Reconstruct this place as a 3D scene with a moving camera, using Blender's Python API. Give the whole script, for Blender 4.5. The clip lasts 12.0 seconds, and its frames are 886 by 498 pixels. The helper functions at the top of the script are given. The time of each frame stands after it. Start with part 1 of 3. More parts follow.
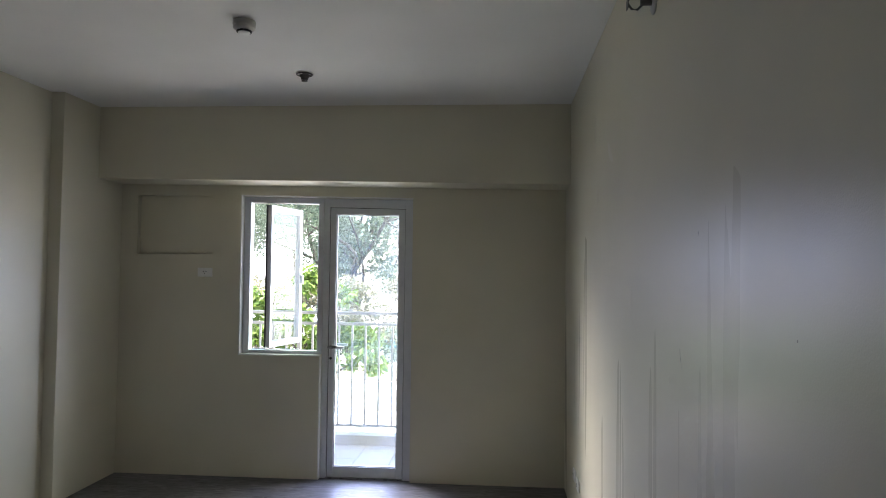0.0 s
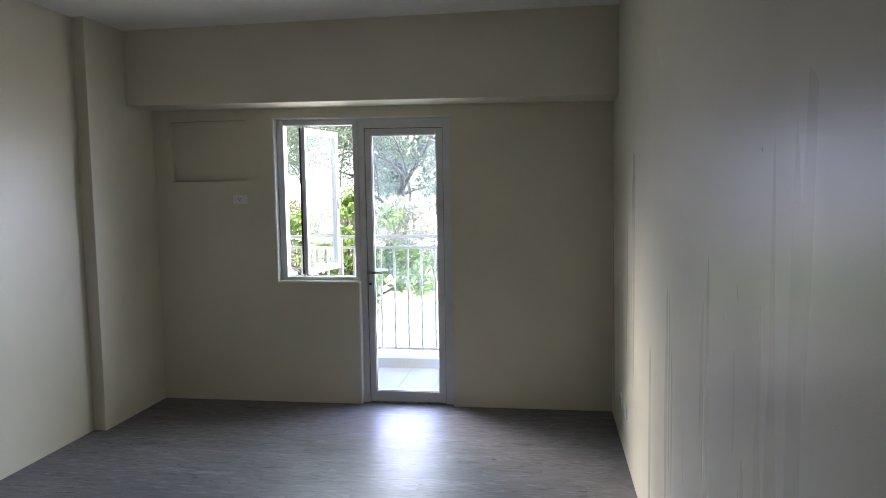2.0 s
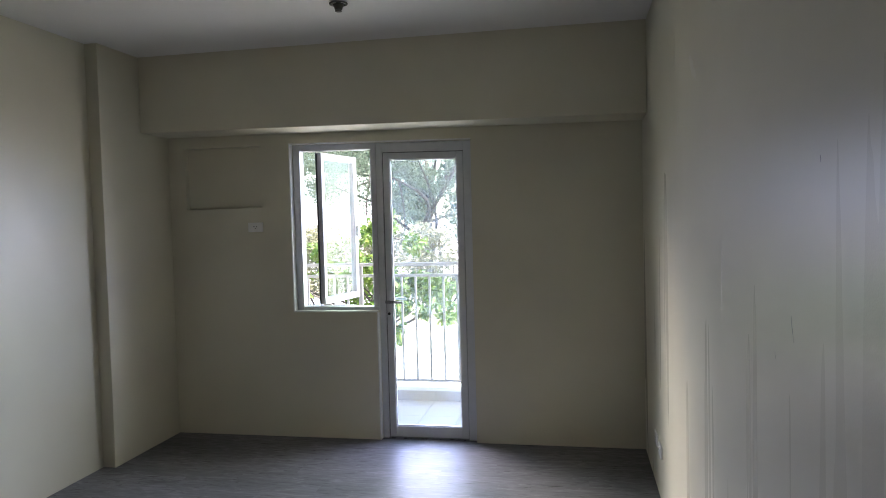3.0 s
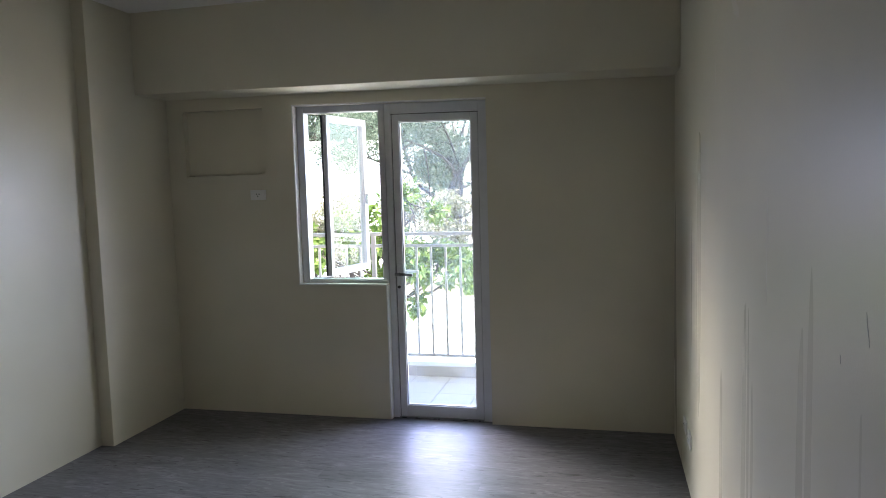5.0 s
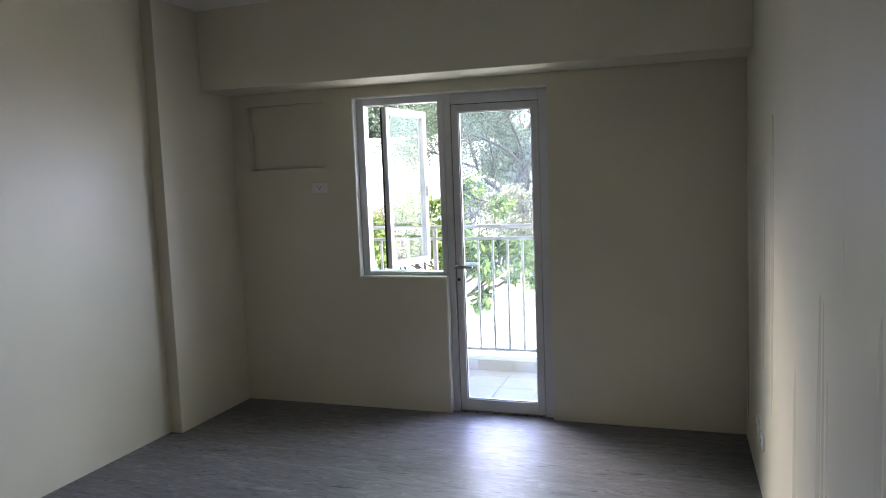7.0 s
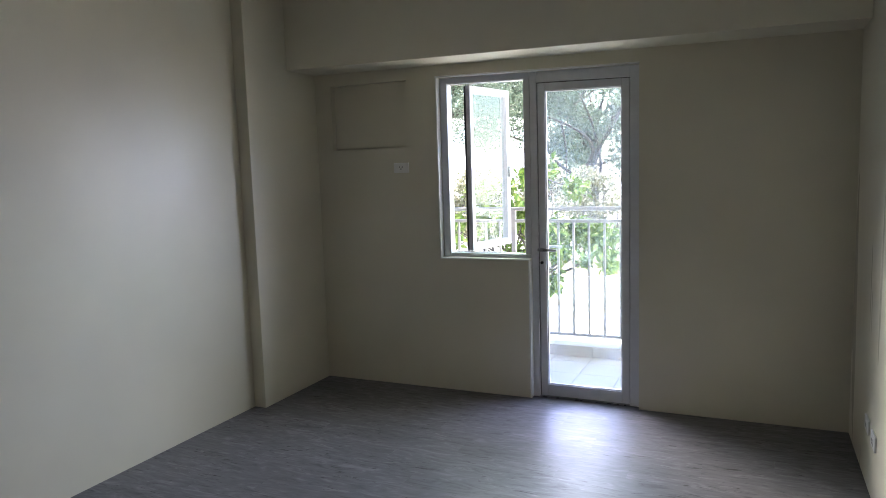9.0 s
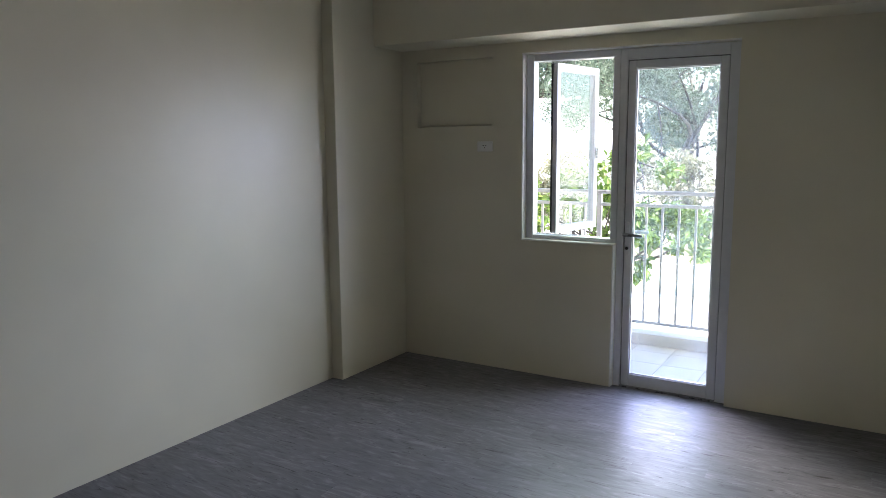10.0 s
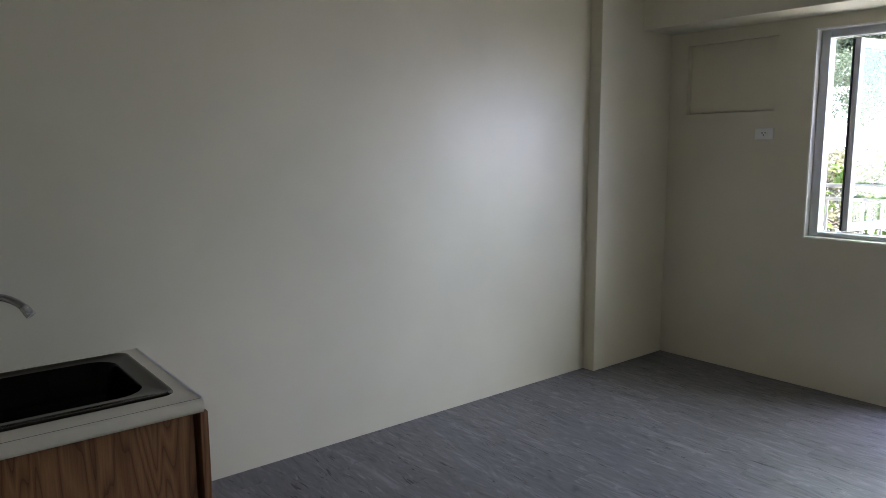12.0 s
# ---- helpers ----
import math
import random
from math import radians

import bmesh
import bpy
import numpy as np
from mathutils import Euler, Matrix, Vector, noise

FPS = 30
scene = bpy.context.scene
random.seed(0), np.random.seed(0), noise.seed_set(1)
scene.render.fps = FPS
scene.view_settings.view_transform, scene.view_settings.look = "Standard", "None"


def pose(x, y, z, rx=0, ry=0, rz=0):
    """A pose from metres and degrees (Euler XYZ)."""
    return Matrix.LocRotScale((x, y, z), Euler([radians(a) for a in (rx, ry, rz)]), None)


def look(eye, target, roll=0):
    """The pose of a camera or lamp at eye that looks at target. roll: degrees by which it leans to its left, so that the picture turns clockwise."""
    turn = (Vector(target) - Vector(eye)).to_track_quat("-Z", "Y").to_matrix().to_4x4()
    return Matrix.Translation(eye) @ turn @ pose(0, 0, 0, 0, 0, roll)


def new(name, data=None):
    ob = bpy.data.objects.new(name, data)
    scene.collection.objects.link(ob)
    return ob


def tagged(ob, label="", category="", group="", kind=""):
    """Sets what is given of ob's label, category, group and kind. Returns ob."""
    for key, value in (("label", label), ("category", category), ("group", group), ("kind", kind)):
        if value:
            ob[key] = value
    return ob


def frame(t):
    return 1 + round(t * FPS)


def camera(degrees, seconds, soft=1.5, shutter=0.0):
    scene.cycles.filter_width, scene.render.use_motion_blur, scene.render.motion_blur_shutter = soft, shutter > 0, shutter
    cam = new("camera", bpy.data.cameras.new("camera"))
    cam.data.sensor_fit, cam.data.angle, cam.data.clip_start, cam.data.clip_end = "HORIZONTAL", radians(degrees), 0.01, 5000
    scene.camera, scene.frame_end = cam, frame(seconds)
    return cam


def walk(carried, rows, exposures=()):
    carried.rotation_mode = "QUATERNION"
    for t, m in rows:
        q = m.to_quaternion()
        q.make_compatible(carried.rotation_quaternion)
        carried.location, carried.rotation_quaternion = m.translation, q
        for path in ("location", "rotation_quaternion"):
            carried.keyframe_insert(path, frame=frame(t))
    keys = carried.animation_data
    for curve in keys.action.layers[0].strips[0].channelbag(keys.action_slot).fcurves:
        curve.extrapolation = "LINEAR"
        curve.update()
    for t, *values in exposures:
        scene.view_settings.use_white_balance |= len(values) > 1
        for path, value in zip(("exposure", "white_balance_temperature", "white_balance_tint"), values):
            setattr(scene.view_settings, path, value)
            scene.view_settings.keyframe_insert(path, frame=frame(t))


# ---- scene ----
cam = camera(64.9, 12.0, soft=0.6)
PATH = [
    (0, (2.951, -5.276, 1.575), (2.798, -3.284, 1.647), 0.7),
    (0.5, (2.926, -5.245, 1.581), (2.742, -3.253, 1.611), 0.2),
    (1, (2.981, -5.179, 1.598), (2.73, -3.196, 1.558), 0.2),
    (1.5, (2.998, -5.126, 1.612), (2.735, -3.147, 1.489), -0.3),
    (2, (3.007, -5.049, 1.611), (2.711, -3.078, 1.444), -0.9),
    (2.5, (3.022, -4.926, 1.584), (2.693, -2.955, 1.494), -1.1),
    (2.7, (3.021, -4.891, 1.589), (2.667, -2.924, 1.5), -1.3),
    (4.3, (3.089, -4.548, 1.605), (2.669, -2.594, 1.527), -1.5),
    (4.5, (3.072, -4.531, 1.604), (2.6, -2.59, 1.516), -1.5),
    (5, (3.071, -4.472, 1.589), (2.61, -2.534, 1.411), -1.6),
    (5.5, (3.089, -4.436, 1.561), (2.64, -2.495, 1.386), -1.4),
    (6, (3.09, -4.402, 1.576), (2.578, -2.479, 1.376), -1.7),
    (6.5, (3.094, -4.399, 1.589), (2.488, -2.505, 1.377), -1.7),
    (7, (3.107, -4.402, 1.558), (2.459, -2.519, 1.374), -2.2),
    (7.5, (3.107, -4.403, 1.539), (2.369, -2.556, 1.334), -2.1),
    (7.7, (3.082, -4.405, 1.518), (2.305, -2.572, 1.329), -1.8),
    (9.3, (2.961, -4.359, 1.56), (2.133, -2.557, 1.299), -2.3),
    (9.5, (2.96, -4.336, 1.561), (2.105, -2.552, 1.265), -2.9),
    (10, (2.98, -4.311, 1.547), (1.946, -2.623, 1.265), -0.5),
    (10.3, (2.986, -4.322, 1.52), (1.861, -2.695, 1.222), -0.3),
    (10.5, (2.99, -4.312, 1.544), (1.77, -2.756, 1.239), -0.7),
    (11, (2.939, -4.354, 1.52), (1.576, -2.92, 1.223), -0.8),
    (11.5, (2.937, -4.353, 1.496), (1.474, -3.021, 1.201), -0.5),
    (12, (2.883, -4.387, 1.482), (1.342, -3.143, 1.198), -0.3),
]
walk(cam, [(t, look(eye, target, roll)) for t, eye, target, roll in PATH], [(0, 3.2, 6500, 12), (2.0, 3.24, 6500, 12), (2.6, 3.13, 6500, 12), (7.5, 3.1, 6500, 12), (9.5, 3.12, 6500, 12), (10.5, 3.0, 6500, 12), (11, 3.0, 6500, 12), (12, 3.36, 6500, 12)])

# ---- light ----
world = bpy.data.worlds.new("sky")
scene.world = world
world.use_nodes = True
wn = world.node_tree
sky = wn.nodes.new("ShaderNodeTexSky")
sky.sky_type, sky.sun_disc = "NISHITA", False
sky.sun_elevation, sky.sun_rotation = radians(72), radians(135)
wn.links.new(sky.outputs[0], wn.nodes["Background"].inputs[0])
wn.nodes["Background"].inputs[1].default_value = 0.15
sun_data = bpy.data.lights.new("sun", "SUN")
sun_data.energy, sun_data.angle, sun_data.color = 5.0, radians(0.5), (1.0, 0.95, 0.87)
sun = new("sun", sun_data)
SUN_AZ, SUN_EL = radians(135), radians(72)
sun.matrix_world = look((8 * math.sin(SUN_AZ), 8 * math.cos(SUN_AZ), 14), (8 * math.sin(SUN_AZ) - math.sin(SUN_AZ) * math.cos(SUN_EL), 8 * math.cos(SUN_AZ) - math.cos(SUN_AZ) * math.cos(SUN_EL), 14 - math.sin(SUN_EL)))


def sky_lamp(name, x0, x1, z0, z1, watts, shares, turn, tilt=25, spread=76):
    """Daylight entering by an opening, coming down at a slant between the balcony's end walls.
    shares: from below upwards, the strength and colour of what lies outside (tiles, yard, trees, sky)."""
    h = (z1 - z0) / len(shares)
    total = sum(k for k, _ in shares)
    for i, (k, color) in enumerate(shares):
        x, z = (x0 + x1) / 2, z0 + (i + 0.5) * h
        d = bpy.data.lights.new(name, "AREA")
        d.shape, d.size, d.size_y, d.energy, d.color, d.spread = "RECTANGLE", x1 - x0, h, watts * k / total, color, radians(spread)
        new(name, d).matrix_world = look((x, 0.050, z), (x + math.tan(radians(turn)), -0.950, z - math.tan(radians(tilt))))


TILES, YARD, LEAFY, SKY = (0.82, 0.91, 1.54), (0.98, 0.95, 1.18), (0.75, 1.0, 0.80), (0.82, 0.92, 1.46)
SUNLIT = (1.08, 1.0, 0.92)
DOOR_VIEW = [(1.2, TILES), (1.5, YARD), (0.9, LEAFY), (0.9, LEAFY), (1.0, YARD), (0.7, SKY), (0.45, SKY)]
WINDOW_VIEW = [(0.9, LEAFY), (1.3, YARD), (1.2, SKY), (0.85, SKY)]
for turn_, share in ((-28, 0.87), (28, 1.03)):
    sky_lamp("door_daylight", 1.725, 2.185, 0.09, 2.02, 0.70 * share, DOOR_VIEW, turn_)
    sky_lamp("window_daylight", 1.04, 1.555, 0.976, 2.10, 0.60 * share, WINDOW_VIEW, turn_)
# added warm lamps standing in for bounce off sunlit walls beyond the balcony's west end
sky_lamp("door_warm_fill", 1.725, 2.185, 0.09, 2.02, 0.42, [(1.0, SUNLIT)] * 3, 44, 30, 30)


# ---- materials ----
def material(name, color, rough=0.6, metal=0.0, spec=0.5):
    m = bpy.data.materials.new(name)
    m.use_nodes = True
    b = m.node_tree.nodes["Principled BSDF"]
    b.inputs["Base Color"].default_value = (*color, 1)
    b.inputs["Roughness"].default_value = rough
    b.inputs["Metallic"].default_value = metal
    b.inputs["Specular IOR Level"].default_value = spec
    return m, m.node_tree, b


def noise_node(nt, scale, stretch=(1, 1, 1), detail=4.0, space="Object"):
    tc = nt.nodes.new("ShaderNodeTexCoord")
    mp = nt.nodes.new("ShaderNodeMapping")
    mp.inputs["Scale"].default_value = stretch
    no = nt.nodes.new("ShaderNodeTexNoise")
    no.inputs["Scale"].default_value = scale
    no.inputs["Detail"].default_value = detail
    nt.links.new(tc.outputs[space], mp.inputs[0])
    nt.links.new(mp.outputs[0], no.inputs["Vector"])
    return no


def ramp(nt, source, stops):
    r = nt.nodes.new("ShaderNodeValToRGB")
    e = r.color_ramp.elements
    while len(e) < len(stops):
        e.new(0.5)
    for el, (p, c) in zip(e, stops):
        el.position = p
        el.color = (*c, 1) if len(c) == 3 else c
    nt.links.new(source, r.inputs[0])
    return r


def span(nt, source, a, b, lo, hi):
    r = nt.nodes.new("ShaderNodeMapRange")
    for i, v in enumerate((a, b, lo, hi)):
        r.inputs[i + 1].default_value = v
    nt.links.new(source, r.inputs[0])
    return r


def bump(nt, b, source, strength, dist, before=None):
    n = nt.nodes.new("ShaderNodeBump")
    n.inputs["Strength"].default_value = strength
    n.inputs["Distance"].default_value = dist
    nt.links.new(source, n.inputs["Height"])
    if before:
        nt.links.new(before.outputs[0], n.inputs["Normal"])
    nt.links.new(n.outputs[0], b.inputs["Normal"])
    return n


def shades(c, k):
    return tuple(max(0, min(1, v * k)) for v in c)


def paint(name, color, rough, streak=0.0, grain=0.12, mottle=0.05, spec=0.5):
    """Rolled wall paint: large mottle, roller stipple, and where asked long upright brush streaks in the gloss."""
    m, nt, b = material(name, color, rough, 0.0, spec)
    big = noise_node(nt, 1.1, detail=3)
    cr = ramp(nt, big.outputs[0], [(0.3, shades(color, 1 - mottle)), (0.7, shades(color, 1 + mottle))])
    nt.links.new(cr.outputs[0], b.inputs["Base Color"])
    fine = noise_node(nt, 260, detail=2)
    wave = noise_node(nt, 2.2, detail=2)
    n1 = bump(nt, b, wave.outputs[0], 0.25, 0.006)
    n2 = bump(nt, b, fine.outputs[0], grain, 0.0012, n1)
    if streak:
        broad = noise_node(nt, 2.6, (2.0, 2.0, 0.14), 1)
        fine_st = noise_node(nt, 2.6, (7.0, 7.0, 0.20), 2)
        both = nt.nodes.new("ShaderNodeMath")
        both.operation = "MULTIPLY_ADD"
        both.inputs[1].default_value = 0.28
        nt.links.new(fine_st.outputs[0], both.inputs[0])
        keep = nt.nodes.new("ShaderNodeMath")
        keep.operation = "MULTIPLY"
        keep.inputs[1].default_value = 0.72
        nt.links.new(broad.outputs[0], keep.inputs[0])
        nt.links.new(keep.outputs[0], both.inputs[2])
        rr = span(nt, both.outputs[0], 0.36, 0.64, rough + streak, rough - streak)
        where = noise_node(nt, 0.9, (1.0, 1.0, 0.5), 2)
        reach = nt.nodes.new("ShaderNodeSeparateXYZ")
        nt.links.new(nt.nodes.new("ShaderNodeTexCoord").outputs["Object"], reach.inputs[0])
        height = span(nt, reach.outputs[2], 0.9, 2.3, 1.0, 0.0)
        patchy = span(nt, where.outputs[0], 0.40, 0.62, 0.0, 1.0)
        worked = nt.nodes.new("ShaderNodeMath")
        worked.operation = "MULTIPLY"
        nt.links.new(patchy.outputs[0], worked.inputs[0])
        nt.links.new(height.outputs[0], worked.inputs[1])
        level = nt.nodes.new("ShaderNodeMix")
        nt.links.new(worked.outputs[0], level.inputs[0])
        level.inputs[2].default_value = rough
        nt.links.new(rr.outputs[0], level.inputs[3])
        nt.links.new(level.outputs[0], b.inputs["Roughness"])
    else:
        patch = noise_node(nt, 3.0, detail=3)
        rr = span(nt, patch.outputs[0], 0.3, 0.7, rough - 0.05, rough + 0.06)
        nt.links.new(rr.outputs[0], b.inputs["Roughness"])
    return m


WALL = (0.668, 0.626, 0.498)
m_wall = paint("wall_paint", WALL, 0.42, spec=0.75, grain=0.28, mottle=0.065)
m_gloss = paint("brushed_wall_paint", WALL, 0.29, streak=0.047, grain=0.28, spec=0.06)
m_filler = paint("wall_filler", (0.70, 0.66, 0.56), 0.40)
m_ceiling = paint("ceiling_paint", (0.84, 0.825, 0.80), 0.75)
m_scuff = paint("scuffed_paint", (0.40, 0.37, 0.30), 0.6)
m_facade = paint("facade_paint", (0.72, 0.70, 0.66), 0.8)


def floor_vinyl():
    m, nt, b = material("grey_wood_vinyl", (0.3, 0.29, 0.28), 0.34, 0.0, 0.27)
    info = nt.nodes.new("ShaderNodeObjectInfo")
    tc = nt.nodes.new("ShaderNodeTexCoord")
    add = nt.nodes.new("ShaderNodeVectorMath")
    add.operation = "MULTIPLY_ADD"
    add.inputs[1].default_value = (1.7, 7.0, 1.0)
    off = nt.nodes.new("ShaderNodeCombineXYZ")
    k = nt.nodes.new("ShaderNodeMath")
    k.operation = "MULTIPLY"
    k.inputs[1].default_value = 47.0
    nt.links.new(info.outputs["Random"], k.inputs[0])
    nt.links.new(k.outputs[0], off.inputs[2])
    nt.links.new(tc.outputs["Object"], add.inputs[0])
    nt.links.new(off.outputs[0], add.inputs[2])
    def noise3(scale, detail, dist=0.0):
        n = nt.nodes.new("ShaderNodeTexNoise")
        n.inputs["Scale"].default_value = scale
        n.inputs["Detail"].default_value = detail
        n.inputs["Distortion"].default_value = dist
        nt.links.new(add.outputs[0], n.inputs["Vector"])
        return n
    grain = noise3(2.6, 5, 2.6)
    broad = noise3(1.1, 4, 1.2)
    stretch = nt.nodes.new("ShaderNodeVectorMath")
    stretch.operation = "MULTIPLY"
    stretch.inputs[1].default_value = (1.5, 2.3, 1.0)
    nt.links.new(add.outputs[0], stretch.inputs[0])
    fleck = noise3(1.9, 4, 2.6)
    nt.links.new(stretch.outputs[0], fleck.inputs["Vector"])
    knots = noise3(1.9, 2, 0.8)
    cracks = span(nt, fleck.outputs[0], 0.40, 0.33, 0.0, 1.0)
    pale = span(nt, fleck.outputs[0], 0.62, 0.70, 0.0, 0.5)
    where = span(nt, knots.outputs[0], 0.44, 0.60, 0.12, 1.0)
    mix = nt.nodes.new("ShaderNodeMath")
    mix.operation = "MULTIPLY_ADD"
    mix.inputs[1].default_value = 0.45
    nt.links.new(broad.outputs[0], mix.inputs[0])
    half = nt.nodes.new("ShaderNodeMath")
    half.operation = "MULTIPLY"
    half.inputs[1].default_value = 0.55
    nt.links.new(grain.outputs[0], half.inputs[0])
    nt.links.new(half.outputs[0], mix.inputs[2])
    cr = ramp(nt, mix.outputs[0], [(0.33, (0.093, 0.089, 0.091)), (0.42, (0.134, 0.129, 0.133)), (0.55, (0.162, 0.157, 0.162)), (0.66, (0.222, 0.216, 0.221))])
    hue = nt.nodes.new("ShaderNodeHueSaturation")
    v = span(nt, info.outputs["Random"], 0, 1, 0.95, 1.04)
    nt.links.new(v.outputs[0], hue.inputs["Value"])
    layer = cr.outputs[0]
    for mark, tone in ((cracks, (0.048, 0.041, 0.040, 1)), (pale, (0.33, 0.31, 0.305, 1))):
        amount = nt.nodes.new("ShaderNodeMath")
        amount.operation = "MULTIPLY"
        nt.links.new(mark.outputs[0], amount.inputs[0])
        nt.links.new(where.outputs[0], amount.inputs[1])
        over = nt.nodes.new("ShaderNodeMix")
        over.data_type = "RGBA"
        nt.links.new(amount.outputs[0], over.inputs[0])
        nt.links.new(layer, over.inputs[6])
        over.inputs[7].default_value = tone
        layer = over.outputs[2]
    nt.links.new(layer, hue.inputs["Color"])
    nt.links.new(hue.outputs[0], b.inputs["Base Color"])
    rr = span(nt, grain.outputs[0], 0.3, 0.7, 0.52, 0.40)
    nt.links.new(rr.outputs[0], b.inputs["Roughness"])
    bump(nt, b, grain.outputs[0], 0.35, 0.002)
    return m


m_floor = floor_vinyl()
m_subfloor, *_ = material("screed", (0.16, 0.155, 0.15), 0.8)


def speckled(name, color, rough, scale=30, depth=0.08, metal=0.0, bumps=0.0):
    m, nt, b = material(name, color, rough, metal)
    n = noise_node(nt, scale, detail=5)
    cr = ramp(nt, n.outputs[0], [(0.3, shades(color, 1 - depth)), (0.7, shades(color, 1 + depth))])
    nt.links.new(cr.outputs[0], b.inputs["Base Color"])
    rr = span(nt, n.outputs[0], 0.3, 0.7, max(0.02, rough - 0.05), rough + 0.07)
    nt.links.new(rr.outputs[0], b.inputs["Roughness"])
    if bumps:
        bump(nt, b, n.outputs[0], bumps, 0.002)
    return m


m_frame = speckled("powder_coated_aluminium", (0.66, 0.67, 0.69), 0.38, 14, 0.04)
m_sash = speckled("white_aluminium", (0.66, 0.66, 0.68), 0.35, 14, 0.03)
m_gasket = speckled("black_gasket", (0.03, 0.03, 0.032), 0.6)
m_steel = speckled("brushed_steel", (0.62, 0.62, 0.61), 0.24, 60, 0.05, 1.0)
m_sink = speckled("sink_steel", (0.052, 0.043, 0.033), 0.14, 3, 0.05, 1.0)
# darker copy of the sink steel: the shade inside the bowl put into its colour
m_bowl = speckled("shaded_bowl_steel", (0.016, 0.015, 0.014), 0.22, 3, 0.05, 1.0)
m_lever = speckled("satin_nickel", (0.30, 0.30, 0.31), 0.28, 30, 0.05, 1.0)
m_chrome = speckled("chrome", (0.50, 0.49, 0.48), 0.08, 30, 0.03, 1.0)
m_plastic = speckled("white_plastic", (0.80, 0.79, 0.76), 0.35, 20, 0.03)
m_greyed = speckled("aged_white_plastic", (0.52, 0.50, 0.47), 0.45, 20, 0.04)
m_iron = speckled("dull_bronze_steel", (0.16, 0.15, 0.14), 0.42, 30, 0.08, 1.0)
m_dark = speckled("dark_slot", (0.02, 0.02, 0.02), 0.5)
m_laminate = speckled("ivory_laminate", (0.74, 0.68, 0.55), 0.5, 24, 0.03)
m_rail = speckled("white_rail_paint", (0.36, 0.34, 0.315), 0.42, 16, 0.05)
m_tile = speckled("balcony_tile", (0.52, 0.475, 0.42), 0.35, 9, 0.05)
m_grout = speckled("grout", (0.36, 0.35, 0.33), 0.85, 40)
m_concrete = speckled("pale_concrete", (0.50, 0.485, 0.455), 0.85, 2.2, 0.10, 0.0, 0.3)
m_white_wall = speckled("white_render", (0.80, 0.79, 0.76), 0.85, 1.5, 0.05)
m_tan = speckled("tan_render", (0.30, 0.25, 0.19), 0.9, 2.5, 0.12)
m_roof = speckled("roof_sheet", (0.45, 0.44, 0.43), 0.6, 4, 0.1)
m_bark = speckled("bark", (0.05, 0.042, 0.035), 0.9, 14, 0.3, 0.0, 0.6)
m_blue = speckled("pale_blue_tarpaulin", (0.30, 0.52, 0.62), 0.6, 5, 0.1)


def wood():
    m, nt, b = material("brown_wood_laminate", (0.3, 0.15, 0.07), 0.42)
    n = noise_node(nt, 1.5, (5.0, 5.0, 0.42), 2)
    n.inputs["Distortion"].default_value = 0.4
    w = nt.nodes.new("ShaderNodeMath")
    w.operation = "MULTIPLY"
    w.inputs[1].default_value = 13.0
    f = nt.nodes.new("ShaderNodeMath")
    f.operation = "FRACT"
    nt.links.new(n.outputs[0], w.inputs[0])
    nt.links.new(w.outputs[0], f.inputs[0])
    rings = ramp(nt, f.outputs[0], [(0.0, (0.21, 0.092, 0.036)), (0.5, (0.34, 0.165, 0.070)), (0.85, (0.24, 0.106, 0.043)), (1.0, (0.125, 0.050, 0.020))])
    g = noise_node(nt, 40, (6, 6, 0.16), 4)
    gr = ramp(nt, g.outputs[0], [(0.3, (0.72, 0.72, 0.72)), (0.65, (1.12, 1.12, 1.12))])
    mx = nt.nodes.new("ShaderNodeMix")
    mx.data_type, mx.blend_type = "RGBA", "MULTIPLY"
    mx.inputs[0].default_value = 0.8
    nt.links.new(rings.outputs[0], mx.inputs[6])
    nt.links.new(gr.outputs[0], mx.inputs[7])
    nt.links.new(mx.outputs[2], b.inputs["Base Color"])
    bump(nt, b, g.outputs[0], 0.1, 0.0006)
    return m


m_wood = wood()


def glass(name, dust):
    """Thin clear pane: mostly clear, mirror-like at a slant, with a film of dust."""
    m, nt, b = material(name, (1, 1, 1), 0.0)
    nt.nodes.remove(b)
    out = nt.nodes["Material Output"]
    clear = nt.nodes.new("ShaderNodeBsdfTransparent")
    clear.inputs[0].default_value = (0.93, 0.955, 0.95, 1)
    gloss = nt.nodes.new("ShaderNodeBsdfGlossy")
    gloss.inputs["Roughness"].default_value = 0.01
    lw = nt.nodes.new("ShaderNodeLayerWeight")
    lw.inputs[0].default_value = 0.5
    pw = nt.nodes.new("ShaderNodeMath")
    pw.operation = "POWER"
    pw.inputs[1].default_value = 4.5
    nt.links.new(lw.outputs["Facing"], pw.inputs[0])
    fr = span(nt, pw.outputs[0], 0, 1, 0.035, 0.9)
    mix = nt.nodes.new("ShaderNodeMixShader")
    nt.links.new(fr.outputs[0], mix.inputs[0])
    nt.links.new(clear.outputs[0], mix.inputs[1])
    nt.links.new(gloss.outputs[0], mix.inputs[2])
    film = nt.nodes.new("ShaderNodeBsdfTranslucent")
    film.inputs[0].default_value = (0.72, 0.84, 0.98, 1)
    n = noise_node(nt, 3.5, detail=6)
    d = span(nt, n.outputs[0], 0.3, 0.7, dust * 0.6, dust * 1.4)
    mix2 = nt.nodes.new("ShaderNodeMixShader")
    nt.links.new(d.outputs[0], mix2.inputs[0])
    nt.links.new(mix.outputs[0], mix2.inputs[1])
    nt.links.new(film.outputs[0], mix2.inputs[2])
    nt.links.new(mix2.outputs[0], out.inputs[0])
    return m


